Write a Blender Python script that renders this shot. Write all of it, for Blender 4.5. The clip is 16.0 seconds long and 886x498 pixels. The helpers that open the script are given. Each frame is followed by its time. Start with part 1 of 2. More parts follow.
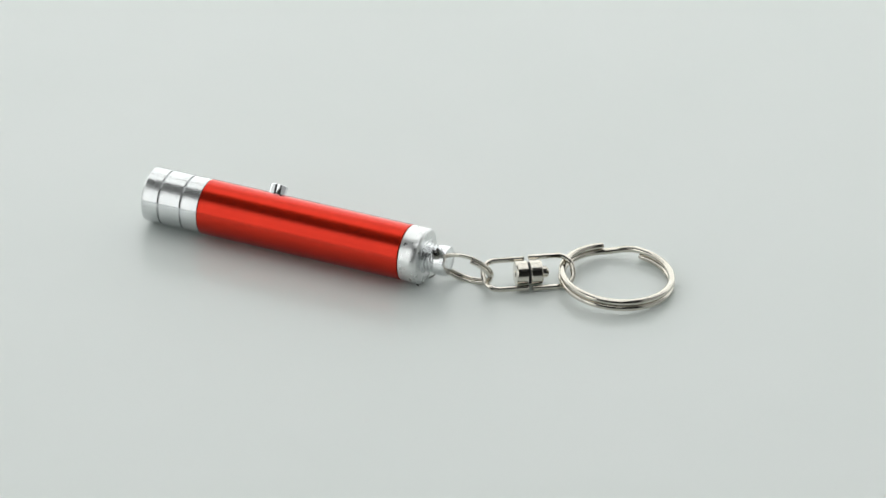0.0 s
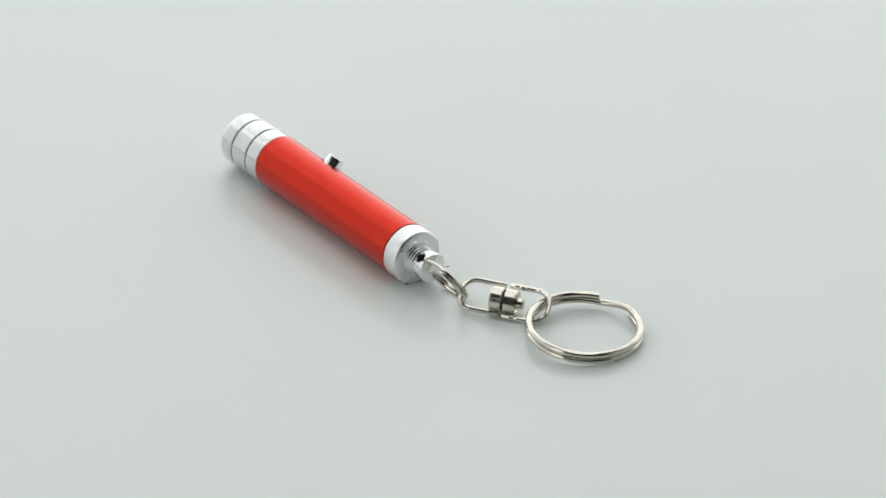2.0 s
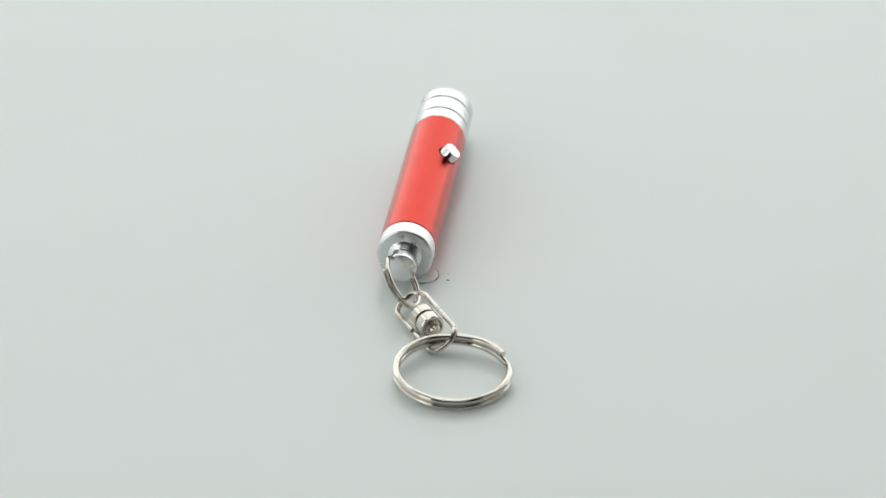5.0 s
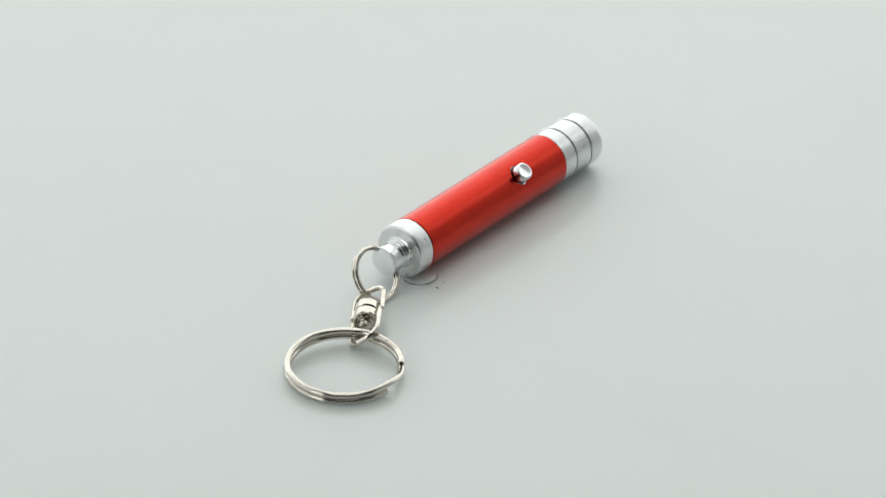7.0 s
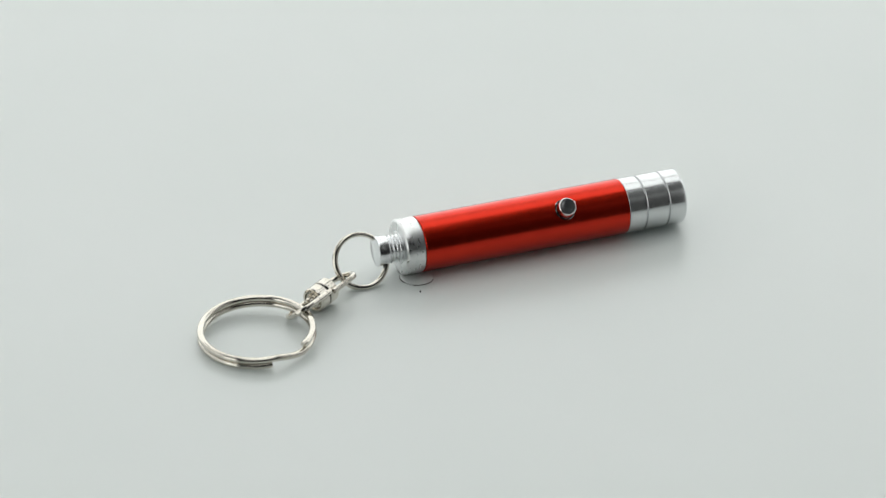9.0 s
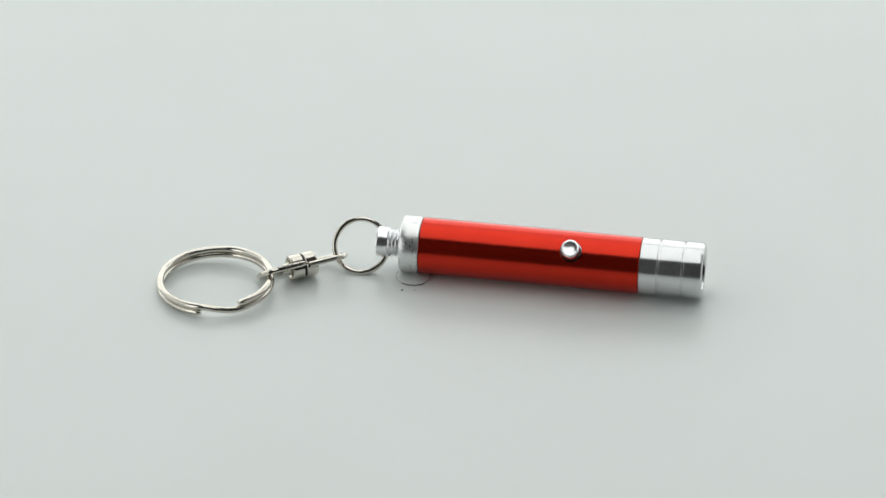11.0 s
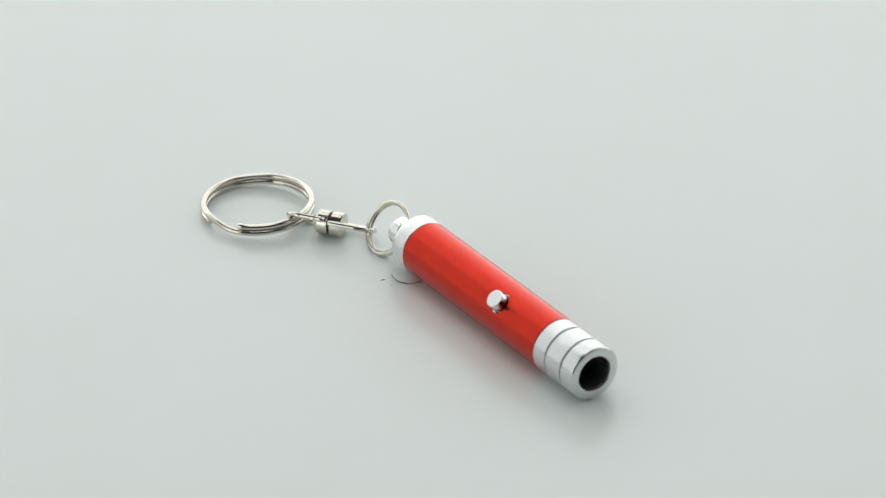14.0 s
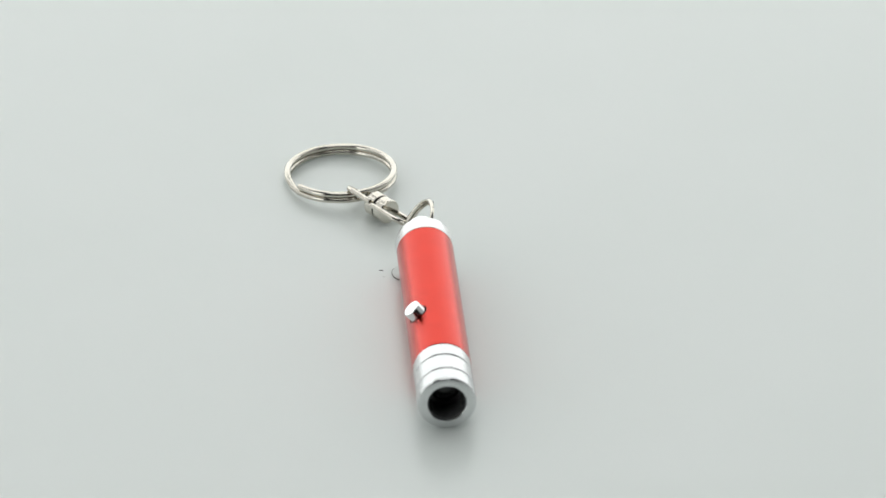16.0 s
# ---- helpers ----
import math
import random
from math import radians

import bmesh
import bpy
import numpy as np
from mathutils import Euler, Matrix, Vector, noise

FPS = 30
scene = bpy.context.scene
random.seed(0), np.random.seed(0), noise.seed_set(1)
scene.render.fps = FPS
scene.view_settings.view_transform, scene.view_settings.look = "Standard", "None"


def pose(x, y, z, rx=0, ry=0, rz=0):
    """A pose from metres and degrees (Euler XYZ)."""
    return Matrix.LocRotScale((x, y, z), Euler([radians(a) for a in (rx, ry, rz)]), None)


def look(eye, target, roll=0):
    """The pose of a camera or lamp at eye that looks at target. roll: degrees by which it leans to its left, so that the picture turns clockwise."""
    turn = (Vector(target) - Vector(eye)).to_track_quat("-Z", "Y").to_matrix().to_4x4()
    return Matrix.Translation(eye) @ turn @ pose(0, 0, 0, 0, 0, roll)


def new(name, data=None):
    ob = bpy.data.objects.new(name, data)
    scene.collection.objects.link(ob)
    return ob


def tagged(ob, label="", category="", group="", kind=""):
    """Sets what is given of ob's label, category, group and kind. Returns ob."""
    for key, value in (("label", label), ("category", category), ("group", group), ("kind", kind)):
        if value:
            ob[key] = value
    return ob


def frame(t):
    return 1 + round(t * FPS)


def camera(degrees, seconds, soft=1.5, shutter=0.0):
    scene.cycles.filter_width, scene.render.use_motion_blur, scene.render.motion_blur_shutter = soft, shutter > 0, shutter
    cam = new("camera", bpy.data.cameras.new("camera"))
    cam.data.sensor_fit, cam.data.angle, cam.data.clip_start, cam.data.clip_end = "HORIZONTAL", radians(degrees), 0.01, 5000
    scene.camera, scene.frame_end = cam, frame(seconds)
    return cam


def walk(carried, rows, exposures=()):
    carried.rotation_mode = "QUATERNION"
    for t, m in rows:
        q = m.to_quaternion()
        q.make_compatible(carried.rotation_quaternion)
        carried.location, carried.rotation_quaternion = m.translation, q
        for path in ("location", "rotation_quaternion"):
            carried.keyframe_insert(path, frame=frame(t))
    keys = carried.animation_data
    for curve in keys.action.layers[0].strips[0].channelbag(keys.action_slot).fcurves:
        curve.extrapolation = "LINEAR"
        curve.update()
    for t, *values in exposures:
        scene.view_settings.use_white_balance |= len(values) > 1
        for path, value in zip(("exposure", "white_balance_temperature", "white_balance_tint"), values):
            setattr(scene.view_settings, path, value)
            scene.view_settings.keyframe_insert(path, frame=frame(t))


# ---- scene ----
MM = 0.001

# ---- camera: stands still on a tripod 1.1 m from the turntable ----
EYE = Vector((0.0, -0.9439, 0.5648))
TILT, PAN = radians(30.597), radians(0.3773)
AIM = EYE + 1.1 * Vector((math.sin(PAN) * math.cos(TILT), math.cos(PAN) * math.cos(TILT), -math.sin(TILT)))
cam = camera(10.536, 16.0, soft=1.4)
cam.data.dof.use_dof, cam.data.dof.focus_distance, cam.data.dof.aperture_fstop = True, 1.10, 23.0
walk(cam, [(0.0, look(EYE, AIM, 0.863)), (16.0, look(EYE, AIM, 0.863))])


def turn(t):
    """The turntable's heading in degrees at t seconds."""
    u = (t - 8.0) / 8.0
    return 158.35 - 15.209 * t - 1.037 * u * u + 0.492 * u ** 3


# ---- light: a dim studio with soft boxes over and behind the table ----
world = bpy.data.worlds.new("studio_world")
world.use_nodes = True
world.node_tree.nodes["Background"].inputs["Color"].default_value = (0.80, 0.86, 0.85, 1)
world.node_tree.nodes["Background"].inputs["Strength"].default_value = 0.05
scene.world = world
scene.view_settings.exposure = -0.06


def soft_box(name, eye, target, sx, sy, watts, colour):
    lamp = bpy.data.lights.new(name, "AREA")
    lamp.shape, lamp.size, lamp.size_y, lamp.energy, lamp.color = "RECTANGLE", sx, sy, watts, colour
    ob = new(name, lamp)
    ob.matrix_world = look(eye, target)
    return ob


WHITE = (0.976, 1.0, 0.982)
soft_box("soft_box_overhead", (0.0, -0.22, 1.58), (0.0, -0.22, 0), 0.94, 1.25, 5.2, WHITE)
soft_box("soft_box_overhead_rear", (0.0, 0.84, 1.58), (0.0, 0.84, 0), 2.3, 0.86, 8.6, WHITE)
soft_box("soft_box_back", (0.0, 1.4, 0.76), (0, 0, 0.76), 2.5, 1.64, 20.5, WHITE)
soft_box("soft_box_back_west", (-1.26, 1.08, 0.76), (0, 1.08, 0.76), 0.64, 1.64, 5.6, WHITE)
soft_box("soft_box_west", (-1.27, 0.0, 0.765), (0, 0.0, 0.765), 1.48, 1.59, 6.4, WHITE)
soft_box("soft_box_west_front", (-1.27, -1.215, 0.765), (0, -1.215, 0.765), 0.93, 1.59, 7.6, WHITE)
soft_box("soft_box_back_east", (1.26, 0.9, 0.76), (0, 0.9, 0.76), 1.0, 1.64, 6.4, WHITE)
soft_box("soft_box_east", (1.27, -0.26, 0.765), (0, -0.26, 0.765), 1.3, 1.59, 2.3, WHITE)


# ---- materials ----
def material(name):
    m = bpy.data.materials.new(name)
    m.use_nodes = True
    nodes = m.node_tree.nodes
    return m, nodes, m.node_tree.links, nodes["Principled BSDF"]


def noise_node(nodes, links, scale, stretch=(1, 1, 1), detail=4.0):
    co = nodes.new("ShaderNodeTexCoord")
    mp = nodes.new("ShaderNodeMapping")
    mp.inputs["Scale"].default_value = stretch
    nz = nodes.new("ShaderNodeTexNoise")
    nz.inputs["Scale"].default_value = scale
    nz.inputs["Detail"].default_value = detail
    links.new(co.outputs["Object"], mp.inputs["Vector"])
    links.new(mp.outputs["Vector"], nz.inputs["Vector"])
    return nz


def vary(nodes, links, source, low, high, target):
    r = nodes.new("ShaderNodeMapRange")
    r.inputs["From Min"].default_value, r.inputs["From Max"].default_value = 0.3, 0.7
    r.inputs["To Min"].default_value, r.inputs["To Max"].default_value = low, high
    links.new(source, r.inputs["Value"])
    links.new(r.outputs["Result"], target)


def tint(nodes, links, source, a, b, target):
    r = nodes.new("ShaderNodeValToRGB")
    r.color_ramp.elements[0].position, r.color_ramp.elements[1].position = 0.3, 0.7
    r.color_ramp.elements[0].color, r.color_ramp.elements[1].color = (*a, 1), (*b, 1)
    links.new(source, r.inputs["Fac"])
    links.new(r.outputs["Color"], target)


def relief(nodes, links, source, strength, distance, bsdf):
    b = nodes.new("ShaderNodeBump")
    b.inputs["Strength"].default_value, b.inputs["Distance"].default_value = strength, distance
    links.new(source, b.inputs["Height"])
    links.new(b.outputs["Normal"], bsdf.inputs["Normal"])


def metal(name, a, b, rough, grain=2500.0, stretch=(1, 1, 1), bump=0.1, coat=0.0, turned=0.0, spread=0.2, depth=0.00002):
    m, nodes, links, p = material(name)
    p.inputs["Metallic"].default_value = 1.0
    fine = noise_node(nodes, links, grain, stretch)
    broad = noise_node(nodes, links, 180.0)
    tint(nodes, links, broad.outputs["Fac"], a, b, p.inputs["Base Color"])
    p.inputs["Roughness"].default_value = rough
    if spread:
        vary(nodes, links, fine.outputs["Fac"], rough * (1 - spread), rough * (1 + spread), p.inputs["Roughness"])
    if bump:
        relief(nodes, links, fine.outputs["Fac"], bump, depth, p)
    if turned:
        # turning marks run round the axis and spread reflections along it
        tangent = nodes.new("ShaderNodeTangent")
        tangent.direction_type, tangent.axis = "RADIAL", "X"
        links.new(tangent.outputs["Tangent"], p.inputs["Tangent"])
        p.inputs["Anisotropic"].default_value = turned
        p.inputs["Anisotropic Rotation"].default_value = 0.25
    p.inputs["Coat Weight"].default_value = coat
    p.inputs["Coat Roughness"].default_value = 0.2
    return m


red_anodised = metal("red_anodised_aluminium", (0.56, 0.019, 0.004), (0.60, 0.023, 0.005), 0.25, 2500.0, (0.03, 1, 1), 0.0, 0.33, 0.6, 0.0)
turned_aluminium = metal("turned_aluminium", (0.67, 0.685, 0.69), (0.73, 0.74, 0.745), 0.225, 3000.0, (1, 0.04, 0.04), 0.0, 0.0, 0.65, 0.0)
machined_aluminium = metal("machined_aluminium", (0.78, 0.79, 0.80), (0.86, 0.87, 0.88), 0.23, 1800.0, (1, 0.3, 0.3), 0.25, depth=0.00002)
cast_aluminium = metal("rough_aluminium", (0.72, 0.73, 0.73), (0.82, 0.83, 0.825), 0.31, 1300.0, (1, 0.5, 0.5), 0.35, depth=0.00003)
nickel = metal("nickel_plated_steel", (0.60, 0.57, 0.505), (0.71, 0.675, 0.61), 0.13, 1500.0, (1, 1, 1), 0.12)
chrome = metal("chrome", (0.80, 0.81, 0.83), (0.84, 0.85, 0.86), 0.13, 1500.0, (1, 1, 1), 0.03)


def plain(name, colour, rough, spec=0.5):
    m, nodes, links, p = material(name)
    fine = noise_node(nodes, links, 900.0)
    tint(nodes, links, fine.outputs["Fac"], [c * 0.85 for c in colour], [c * 1.1 for c in colour], p.inputs["Base Color"])
    p.inputs["Roughness"].default_value = rough
    p.inputs["Specular IOR Level"].default_value = spec
    return m


black_plastic = plain("black_plastic", (0.012, 0.012, 0.013), 0.35)
bore_black = plain("blackened_bore", (0.07, 0.072, 0.072), 0.2)
lens_black = plain("dark_glossy_lens", (0.02, 0.02, 0.022), 0.07)
dark_groove = plain("dark_groove", (0.03, 0.03, 0.032), 0.5)
wall_paint = plain("grey_wall_paint", (0.05, 0.052, 0.052), 0.8)
mark_grey = plain("mark_grey", (0.12, 0.11, 0.10), 0.4)
dirt = plain("dark_dirt", (0.03, 0.03, 0.03), 0.7)


def make_white_sheet():
    m, nodes, links, p = material("white_acrylic")
    broad = noise_node(nodes, links, 14.0, detail=3.0)
    tint(nodes, links, broad.outputs["Fac"], (0.735, 0.775, 0.757), (0.755, 0.79, 0.776), p.inputs["Base Color"])
    vary(nodes, links, broad.outputs["Fac"], 0.23, 0.26, p.inputs["Roughness"])
    p.inputs["Specular IOR Level"].default_value = 0.5
    # milky plastic: light spreads a few millimetres under the surface
    p.inputs["Subsurface Weight"].default_value = 0.7
    p.inputs["Subsurface Radius"].default_value = (1.0, 1.0, 1.0)
    p.inputs["Subsurface Scale"].default_value = 0.006
    return m


def make_clear():
    m, nodes, links, p = material("translucent_adhesive")
    fine = noise_node(nodes, links, 500.0)
    tint(nodes, links, fine.outputs["Fac"], (0.62, 0.65, 0.63), (0.70, 0.72, 0.71), p.inputs["Base Color"])
    vary(nodes, links, fine.outputs["Fac"], 0.06, 0.12, p.inputs["Roughness"])
    return m


white_acrylic = make_white_sheet()
clear_adhesive = make_clear()


# ---- mesh helpers (lengths in millimetres) ----
def finish(bm, name, mat, parent=None, label="", sharp=24.0):
    bmesh.ops.recalc_face_normals(bm, faces=bm.faces)
    bmesh.ops.scale(bm, vec=(MM, MM, MM), verts=bm.verts)
    me = bpy.data.meshes.new(name)
    bm.to_mesh(me)
    bm.free()
    me.shade_smooth()
    me.set_sharp_from_angle(angle=radians(sharp))
    me.materials.append(mat)
    ob = new(name, me)
    if parent:
        ob.parent = parent
    return tagged(ob, label=label)


def part(name, bm, mat, parent, label=""):
    return finish(bm, name, mat, parent, label)


def lathe(profile, m=Matrix.Identity(4), n=96, closed=False, wobble=0.0):
    """A surface turned about the x axis of m from (x, r) pairs; r = 0 closes an end."""
    bm = bmesh.new()
    rings = []
    for x, r in profile:
        if r <= 1e-6:
            rings.append([bm.verts.new(m @ Vector((x, 0, 0)))])
            continue
        ring = []
        for k in range(n):
            a = 2 * math.pi * k / n
            rr = r * (1 + wobble * noise.noise(Vector((x * 0.7, 2 * math.cos(a), 2 * math.sin(a)))))
            ring.append(bm.verts.new(m @ Vector((x, rr * math.cos(a), rr * math.sin(a)))))
        rings.append(ring)
    pairs = list(zip(rings, rings[1:])) + ([(rings[-1], rings[0])] if closed else [])
    for a, b in pairs:
        for k in range(n):
            j = (k + 1) % n
            if len(a) == 1 and len(b) == 1:
                continue
            if len(a) == 1:
                bm.faces.new((a[0], b[k], b[j]))
            elif len(b) == 1:
                bm.faces.new((a[k], b[0], a[j]))
            else:
                bm.faces.new((a[k], b[k], b[j], a[j]))
    return bm


def sweep(points, up, wide, high, n=14, power=2.0, dents=0.0):
    """An open wire of rounded section along the points; up is the direction of its height, dents the share by which it is hammered."""
    bm = bmesh.new()
    rings = []
    for i, p in enumerate(points):
        d = (points[min(i + 1, len(points) - 1)] - points[max(i - 1, 0)]).normalized()
        side = d.cross(up).normalized()
        top = side.cross(d).normalized()
        end = min(i, len(points) - 1 - i)
        shrink = (0.86 if end == 0 else 1.0) * (1 + dents * noise.noise(p * 1.3))
        ring = []
        for k in range(n):
            a = 2 * math.pi * k / n
            c, s = math.cos(a), math.sin(a)
            c, s = math.copysign(abs(c) ** (2 / power), c), math.copysign(abs(s) ** (2 / power), s)
            ring.append(bm.verts.new(p + side * (c * wide / 2 * shrink) + top * (s * high / 2 * shrink)))
        rings.append(ring)
    for a, b in zip(rings, rings[1:]):
        for k in range(n):
            j = (k + 1) % n
            bm.faces.new((a[k], b[k], b[j], a[j]))
    bm.faces.new(rings[0][::-1])
    bm.faces.new(rings[-1])
    return bm


def basis(x, z, origin):
    """A frame at origin with its x axis along x and its z axis near z."""
    x = Vector(x).normalized()
    y = Vector(z).cross(x).normalized()
    z = x.cross(y)
    m = Matrix((x, y, z)).transposed().to_4x4()
    return Matrix.Translation(Vector(origin)) @ m


def drilled(ob, direction, origin, radius, depth_from, depth_to):
    """Bores a round hole through a part's wall."""
    cut = finish(lathe([(depth_from, 0), (depth_from, radius), (depth_to, radius), (depth_to, 0)],
                       basis(direction, (1, 0, 0), origin), 48), "cutter", dark_groove)
    mod = ob.modifiers.new("bore", "BOOLEAN")
    mod.operation, mod.solver, mod.object = "DIFFERENCE", "EXACT", cut
    bpy.context.view_layer.update()
    deps = bpy.context.evaluated_depsgraph_get()
    me = bpy.data.meshes.new_from_object(ob.evaluated_get(deps))
    ob.modifiers.clear()
    ob.data = me
    me.shade_smooth()
    me.set_sharp_from_angle(angle=radians(35))
    bpy.data.objects.remove(cut)
    return ob


# ---- the studio: room, table and turntable plate ----
def box(x0, y0, z0, x1, y1, z1):
    bm = bmesh.new()
    bmesh.ops.create_cube(bm, size=1.0)
    for v in bm.verts:
        v.co = Vector(((x0 + x1) / 2 + v.co.x * (x1 - x0), (y0 + y1) / 2 + v.co.y * (y1 - y0), (z0 + z1) / 2 + v.co.z * (z1 - z0)))
    return bm


def structure(name, bm, mat, label):
    return tagged(finish(bm, name, mat), label=label, kind="structure")


structure("floor", box(-2600, -2600, -860, 2600, 2600, -760), wall_paint, "plain grey studio floor under the table")
structure("ceiling", box(-2600, -2600, 1940, 2600, 2600, 2040), wall_paint, "plain grey studio ceiling")
structure("wall_north", box(-2600, 2500, -757, 2600, 2600, 1937), wall_paint, "plain grey studio wall")
structure("wall_south", box(-2600, -2600, -757, 2600, -2500, 1937), wall_paint, "plain grey studio wall")
structure("wall_east", box(2500, -2497, -757, 2600, 2497, 1937), wall_paint, "plain grey studio wall")
structure("wall_west", box(-2600, -2497, -757, -2500, 2497, 1937), wall_paint, "plain grey studio wall")


def make_table():
    table = tagged(new("photo_table"), label="white photo table under the turntable plate", category="table")
    part("tabletop", box(-1240, -760, -60, 1240, 1380, -32), white_acrylic, table)
    for x in (-1200, 1160):
        for y in (-720, 1300):
            part("leg", box(x, y, -757, x + 40, y + 40, -60), black_plastic, table)
    return table


make_table()


def make_turntable():
    table = tagged(new("turntable"), label="smooth white round turntable plate, faintly glossy", category="turntable")
    up = basis((0, 0, 1), (1, 0, 0), (0, 0, 0))
    part("plate", lathe([(-12, 0), (-12, 248), (-11, 250), (-1.5, 250), (-0.6, 249.6), (0, 248.5), (0, 0)], up, 160), white_acrylic, table)
    part("hub", lathe([(-32, 0), (-32, 118), (-30, 120), (-12.2, 120), (-12.2, 0)], up, 64), black_plastic, table, "dark drive hub")
    return table


turntable = make_turntable()

# ---- the key chain light ----
AXIS_Y, AXIS_Z, R = 2.05, 6.5, 6.5
LIGHT = Matrix.Translation((0, AXIS_Y, AXIS_Z))
keychain = tagged(new("keychain_light"),
                  label="small red metal torch with silver ends and steel key ring", category="flashlight")


def make_torch():
    b0, b1 = 1.13, 51.5
    tube = part("body", lathe([(b0, R - 0.9), (b0, R - 0.12), (b0 + 0.12, R), (b1 - 0.12, R), (b1, R - 0.12), (b1, R - 0.9)],
                              LIGHT, 128, closed=True), red_anodised, keychain, "glossy red anodised aluminium tube")
    press = Vector((0, -0.68, 0.73)).normalized()
    at = Vector((35.9, AXIS_Y, AXIS_Z))
    drilled(tube, press, at, 2.52, 3.0, 9.0)
    part("barrel_liner", lathe([(b0 + 0.1, 0), (b0 + 0.1, R - 1.3), (b1 - 0.1, R - 1.3), (b1 - 0.1, 0)], LIGHT, 48), black_plastic, keychain,
         "black plastic liner showing round the button")
    button = part("button", lathe([(5.3, 0), (5.3, 2.1), (8.2, 2.1), (8.36, 2.05), (8.47, 1.93), (8.5, 1.78), (8.49, 1.6), (8.45, 1.2), (8.42, 0.7), (8.4, 0)], Matrix.Identity(4), 64),
                  chrome, keychain, "polished chrome push button")
    button.matrix_basis = Matrix.Translation(at * MM) @ basis(press, (1, 0, 0), (0, 0, 0))
    collar = part("button_collar", lathe([(4.8, 2.28), (5.35, 2.33), (5.4, 2.48), (4.8, 2.48)], Matrix.Identity(4), 64, closed=True), chrome, keychain,
                  "thin bright collar round the button")
    collar.matrix_basis = button.matrix_basis
    # head: three turned bands with two fine grooves, a chamfered rim and a dark bore
    h, e = b1, b1 + 14.4
    rh = R - 0.05
    prof = [(h + 0.10, 3.0), (h + 0.10, rh - 0.08), (h + 0.18, rh)]
    for g in (h + 4.35, h + 9.95):
        prof += [(g - 0.32, rh), (g - 0.22, rh - 0.09), (g - 0.19, rh - 0.45), (g + 0.19, rh - 0.45), (g + 0.22, rh - 0.09), (g + 0.32, rh)]
    prof += [(e - 0.75, rh), (e - 0.6, rh - 0.01), (e - 0.3, rh - 0.09), (e - 0.08, rh - 0.27), (e, rh - 0.45), (e, 4.45), (e - 0.12, 4.25), (e - 0.4, 4.15),
             (e - 7.0, 4.1), (e - 7.0, 3.0)]
    part("head", lathe(prof, LIGHT, 128, closed=True), turned_aluminium, keychain, "turned silver aluminium head with two grooves")
    part("bore", lathe([(e - 0.45, 4.13), (e - 0.45, 3.98), (e - 6.0, 3.9), (e - 6.0, 3.0), (e - 6.9, 3.0), (e - 6.9, 4.08)],
                       LIGHT, 64, closed=True), bore_black, keychain, "dark hollow inside the head")
    part("lens", lathe([(e - 6.8, 0), (e - 6.8, 2.99), (e - 6.0, 2.99), (e - 5.5, 2.3), (e - 5.2, 1.2), (e - 5.1, 0)], LIGHT, 48), lens_black, keychain,
         "dark glossy lens")
    # tail cap, its worn shoulder and the drilled stud
    cap = part("tail_cap", lathe([(b0 - 0.16, 0), (b0 - 0.16, R - 0.12), (b0 - 0.28, R - 0.02), (b0 - 1.5, R), (b0 - 2.8, R), (b0 - 4.15, R), (b0 - 4.3, R - 0.06), (b0 - 4.6, R - 0.42), (b0 - 4.65, R - 0.6),
                                  (b0 - 4.65, 3.6), (b0 - 4.65, 0)], LIGHT, 128, wobble=0.014), cast_aluminium, keychain,
               "rough silver aluminium tail cap")
    s = b0 - 4.6
    prof = [(s + 0.3, 0), (s + 0.3, 3.9), (s - 0.05, 3.85), (s - 0.2, 3.55)]
    for k, deep in enumerate((2.72, 2.75, 2.9)):
        x = s - 0.3 - 0.85 * k
        prof += [(x, 3.3), (x - 0.14, 3.34), (x - 0.3, 3.2), (x - 0.44, deep), (x - 0.58, deep), (x - 0.74, 3.2)]
    prof += [(s - 2.95, 3.38), (s - 3.1, 3.46)] + [(s - 3.2 - 0.15 * k, 3.48 + 0.001 * k) for k in range(16)] + [(s - 5.56, 3.45), (s - 5.62, 3.34), (s - 5.62, 0)]
    stud = part("stud", lathe(prof, LIGHT, 96, wobble=0.012), machined_aluminium, keychain, "turned stud with a cross hole")
    drilled(stud, (0, 0.574, 0.819), Vector((-6.95, AXIS_Y - 0.2, AXIS_Z - 0.4)), 1.25, -6.0, 6.0)
    drilled(stud, (0, 0.574, 0.819), Vector((-7.0, AXIS_Y - 0.2, AXIS_Z - 0.4)), 1.42, 3.15, 6.0)


make_torch()


def coil(c, n, a0, gap, h, r, lift):
    """The centre line of a two-turn split ring: one turn, a step down across the gap, a second turn below."""
    n = Vector(n).normalized()
    u = Vector((1, 0, 0)) - n * n.x
    u.normalize()
    v = n.cross(u)
    pts = []
    total = 720 - gap
    for k in range(301):
        s = total * k / 300
        rise = h / 2
        if s > 360 - gap:
            q = min(1.0, (s - (360 - gap)) / gap)
            rise = h / 2 - h * (3 * q * q - 2 * q ** 3)
        if s < 40:
            rise += lift * (1 - s / 40) ** 2
        a = radians(a0 + s)
        pts.append(Vector(c) + (u * math.cos(a) + v * math.sin(a)) * r + n * rise)
    return pts


def make_small_ring():
    n = Vector((0, -0.819, 0.574))
    pts = coil((-12.9, 1.3, 5.3), n, 115.0, 100.0, -0.88, 6.12, 0.0)
    part("small_ring", sweep(pts, n, 1.1, 0.85, 14, 2.0), nickel, keychain, "small coiled steel ring")


make_small_ring()


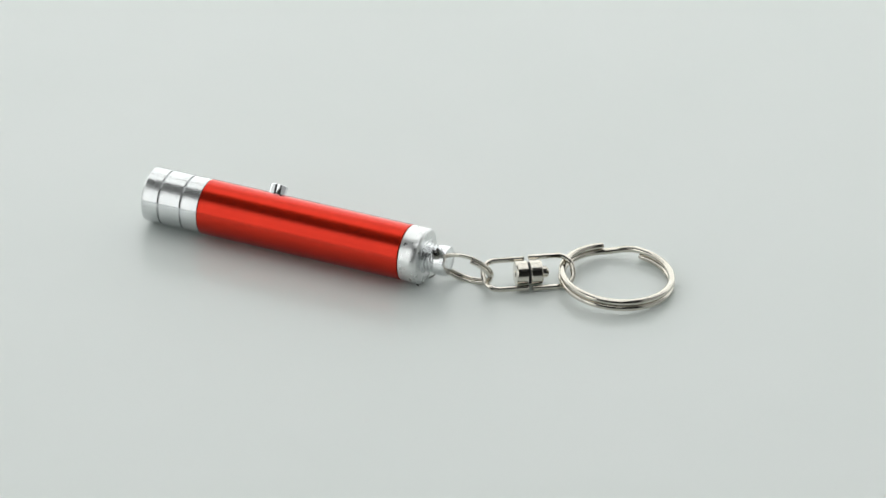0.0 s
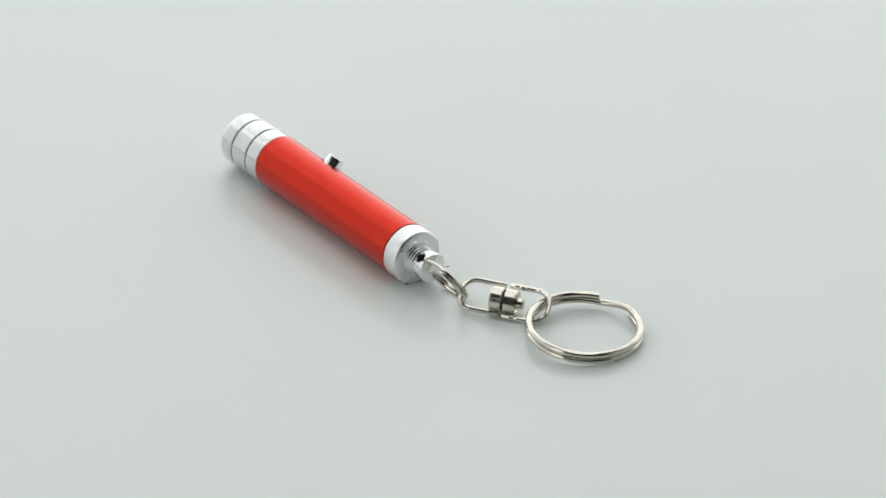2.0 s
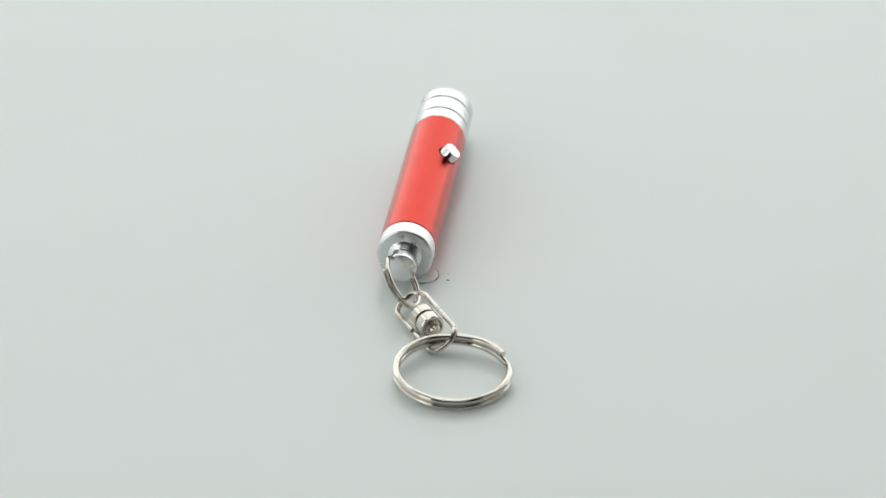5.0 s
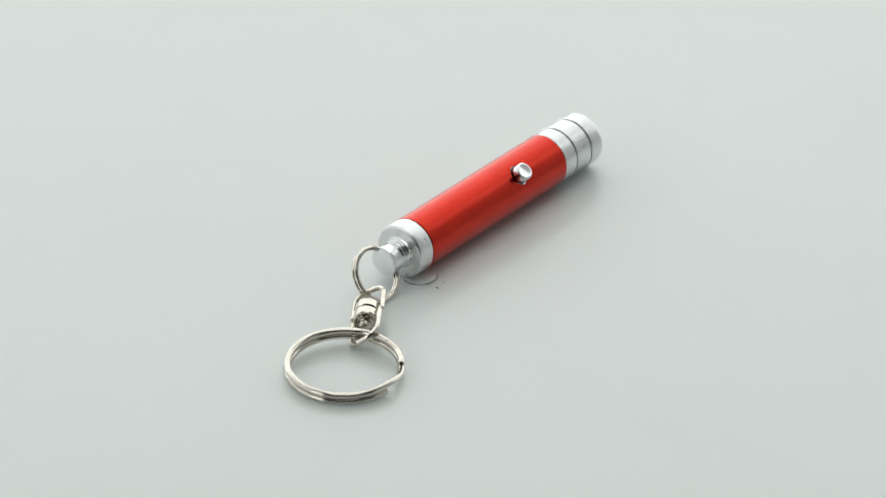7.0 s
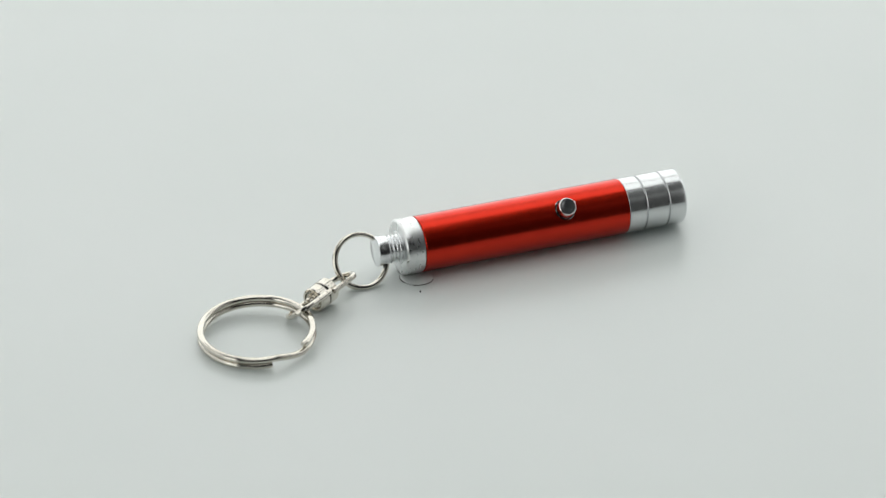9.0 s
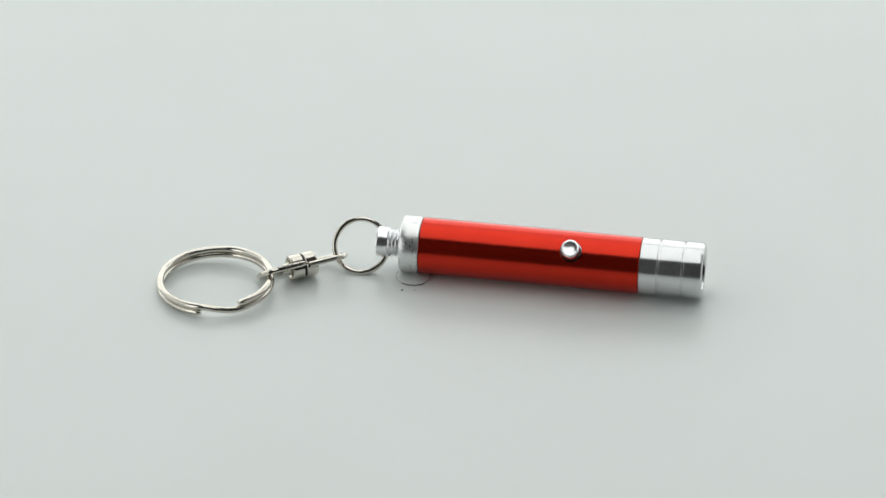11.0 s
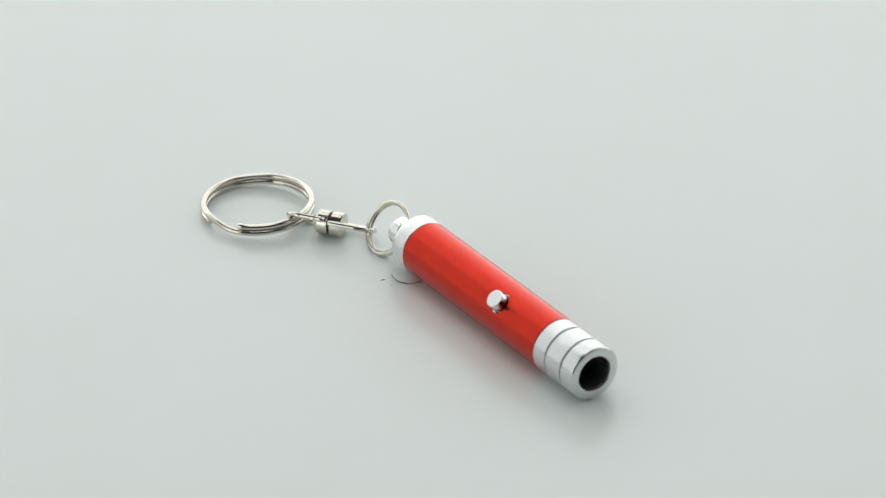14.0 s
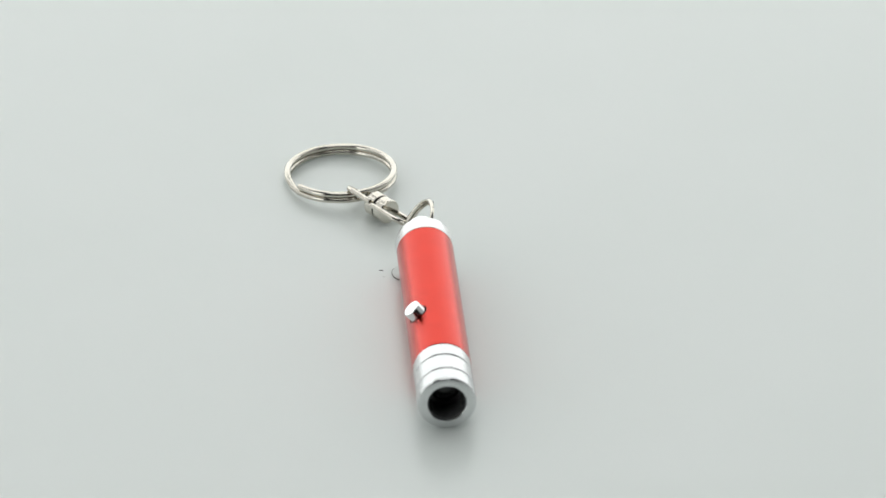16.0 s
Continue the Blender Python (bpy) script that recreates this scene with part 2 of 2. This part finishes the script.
def make_swivel():
    g = Vector((-25.3, -6.15, 3.1))
    a = Vector((0.826, 0.563, 0.02)).normalized()
    b = Vector((0.53, -0.69, 0.50))
    b = (b - a * b.dot(a)).normalized()
    nrm = a.cross(b).normalized()
    swivel = tagged(part("swivel", lathe([(-4.8, 0), (-4.75, 0.55), (-4.6, 1.05), (-4.25, 1.3), (-3.3, 1.35), (-3.25, 1.7), (-2.4, 1.75), (-2.4, 0.8), (3.2, 0.8), (3.2, 0)],
                                         basis(a, nrm, g), 24), nickel, keychain, "nickel swivel link with a central rivet"))
    # dark disc added in place of the shade in the gap between the drums
    part("gap_shade", lathe([(-0.3, 0), (-0.3, 2.45), (0.3, 2.45), (0.3, 0)], basis(a, nrm, g), 40), dark_groove, swivel, "dark disc in place of the shade between the drums")
    for sign, reach in ((1, 10.9), (-1, 10.9)):
        prof = [(0.26, 0), (0.26, 2.75), (0.4, 2.9), (2.75, 2.9), (3.0, 2.75), (3.05, 2.5)]
        # the outer drum is cupped round the rivet
        prof += [(3.05, 0)] if sign > 0 else [(3.03, 2.3), (2.6, 2.1), (2.5, 1.9), (2.5, 0)]
        part("drum", lathe([(sign * x, r) for x, r in prof], basis(a, nrm, g), 64, wobble=0.012), nickel, swivel)
        # the outer half of the swivel is turned a little against the inner one
        twist = radians(8.0 if sign < 0 else 0.0)
        wide, flat = b * math.cos(twist) - nrm * math.sin(twist), nrm * math.cos(twist) + b * math.sin(twist)
        pts = []
        half, corner = 3.8, 3.3
        end = reach - 0.5
        for k in range(16):
            pts.append((0.45 + (end - corner - 0.45) * k / 16, half))
        for k in range(13):
            q = radians(90 * k / 12)
            pts.append((end - corner + corner * math.sin(q), half - corner + corner * math.cos(q)))
        pts += [(x, -y) for x, y in reversed(pts)]
        part("loop", sweep([g + a * (sign * x) + wide * y for x, y in pts], flat, 1.2, 1.3, 12, 2.0, 0.16 if sign < 0 else 0.05), nickel, swivel, "bent nickel wire loop")


make_swivel()


def make_key_ring():
    n = Vector((-0.049, -0.025, 0.9985))
    pts = coil((-43.65, -14.6, 2.1), n, -54.0, 40.0, 1.44, 12.57, 0.10)
    part("key_ring", sweep(pts, n, 1.6, 1.44, 24, 2.0), nickel, keychain, "large nickel split ring with two coils")


make_key_ring()


# ---- marks on the plate ----
def make_adhesive_dot():
    dot = tagged(new("adhesive_dot"), label="translucent round adhesive dot under the torch's tail", category="adhesive dot")
    part("pad", lathe([(0.02, 0), (0.02, 3.85), (0.12, 3.9), (0.3, 3.8), (0.36, 3.5), (0.36, 0)], basis((0, 0, 1), (1, 0, 0), (-0.3, -1.5, 0)), 72, wobble=0.02),
         clear_adhesive, dot)
    # two thin dark grey wires added to draw the pad's outline
    for start, end, thick in ((150, 205, 0.14), (238, 322, 0.22)):
        pts = []
        for k in range(25):
            a = radians(start + (end - start) * k / 24)
            r = 3.9 + 0.05 * math.sin(5 * a)
            pts.append(Vector((-0.3 + r * math.cos(a), -1.5 + r * math.sin(a), 0.12)))
        part("rim", sweep(pts, Vector((0, 0, 1)), thick, 0.2, 8), mark_grey, dot, "thin dark grey line along part of the edge")
    return dot


def make_speck(x, y, length, wide, heading, mat=dirt):
    m = Matrix.Translation((x, y, 0.02)) @ Matrix.Rotation(radians(heading), 4, "Z")
    bm = lathe([(-length / 2, 0), (-length * 0.35, wide * 0.35), (0, wide / 2), (length * 0.3, wide * 0.4), (length / 2, 0)], m, 10)
    for q in bm.verts:
        q.co.z = max(0.0, q.co.z) * 0.5 + 0.005
    return tagged(finish(bm, "dirt_speck", mat), label="tiny dark speck of dirt on the white plate", category="dirt", group="specks on the plate")


adhesive_dot = make_adhesive_dot()
specks = [make_speck(-1.8, -7.75, 1.1, 0.38, 75), make_speck(1.1, -7.35, 0.7, 0.13, 95, mark_grey), make_speck(-2.5, 4.45, 1.2, 0.4, 150)]


def motions():
    rows = [(k * 0.5, pose(0, 0, 0, 0, 0, turn(k * 0.5))) for k in range(33)]
    for thing in (turntable, keychain, adhesive_dot, *specks):
        walk(thing, rows)


motions()
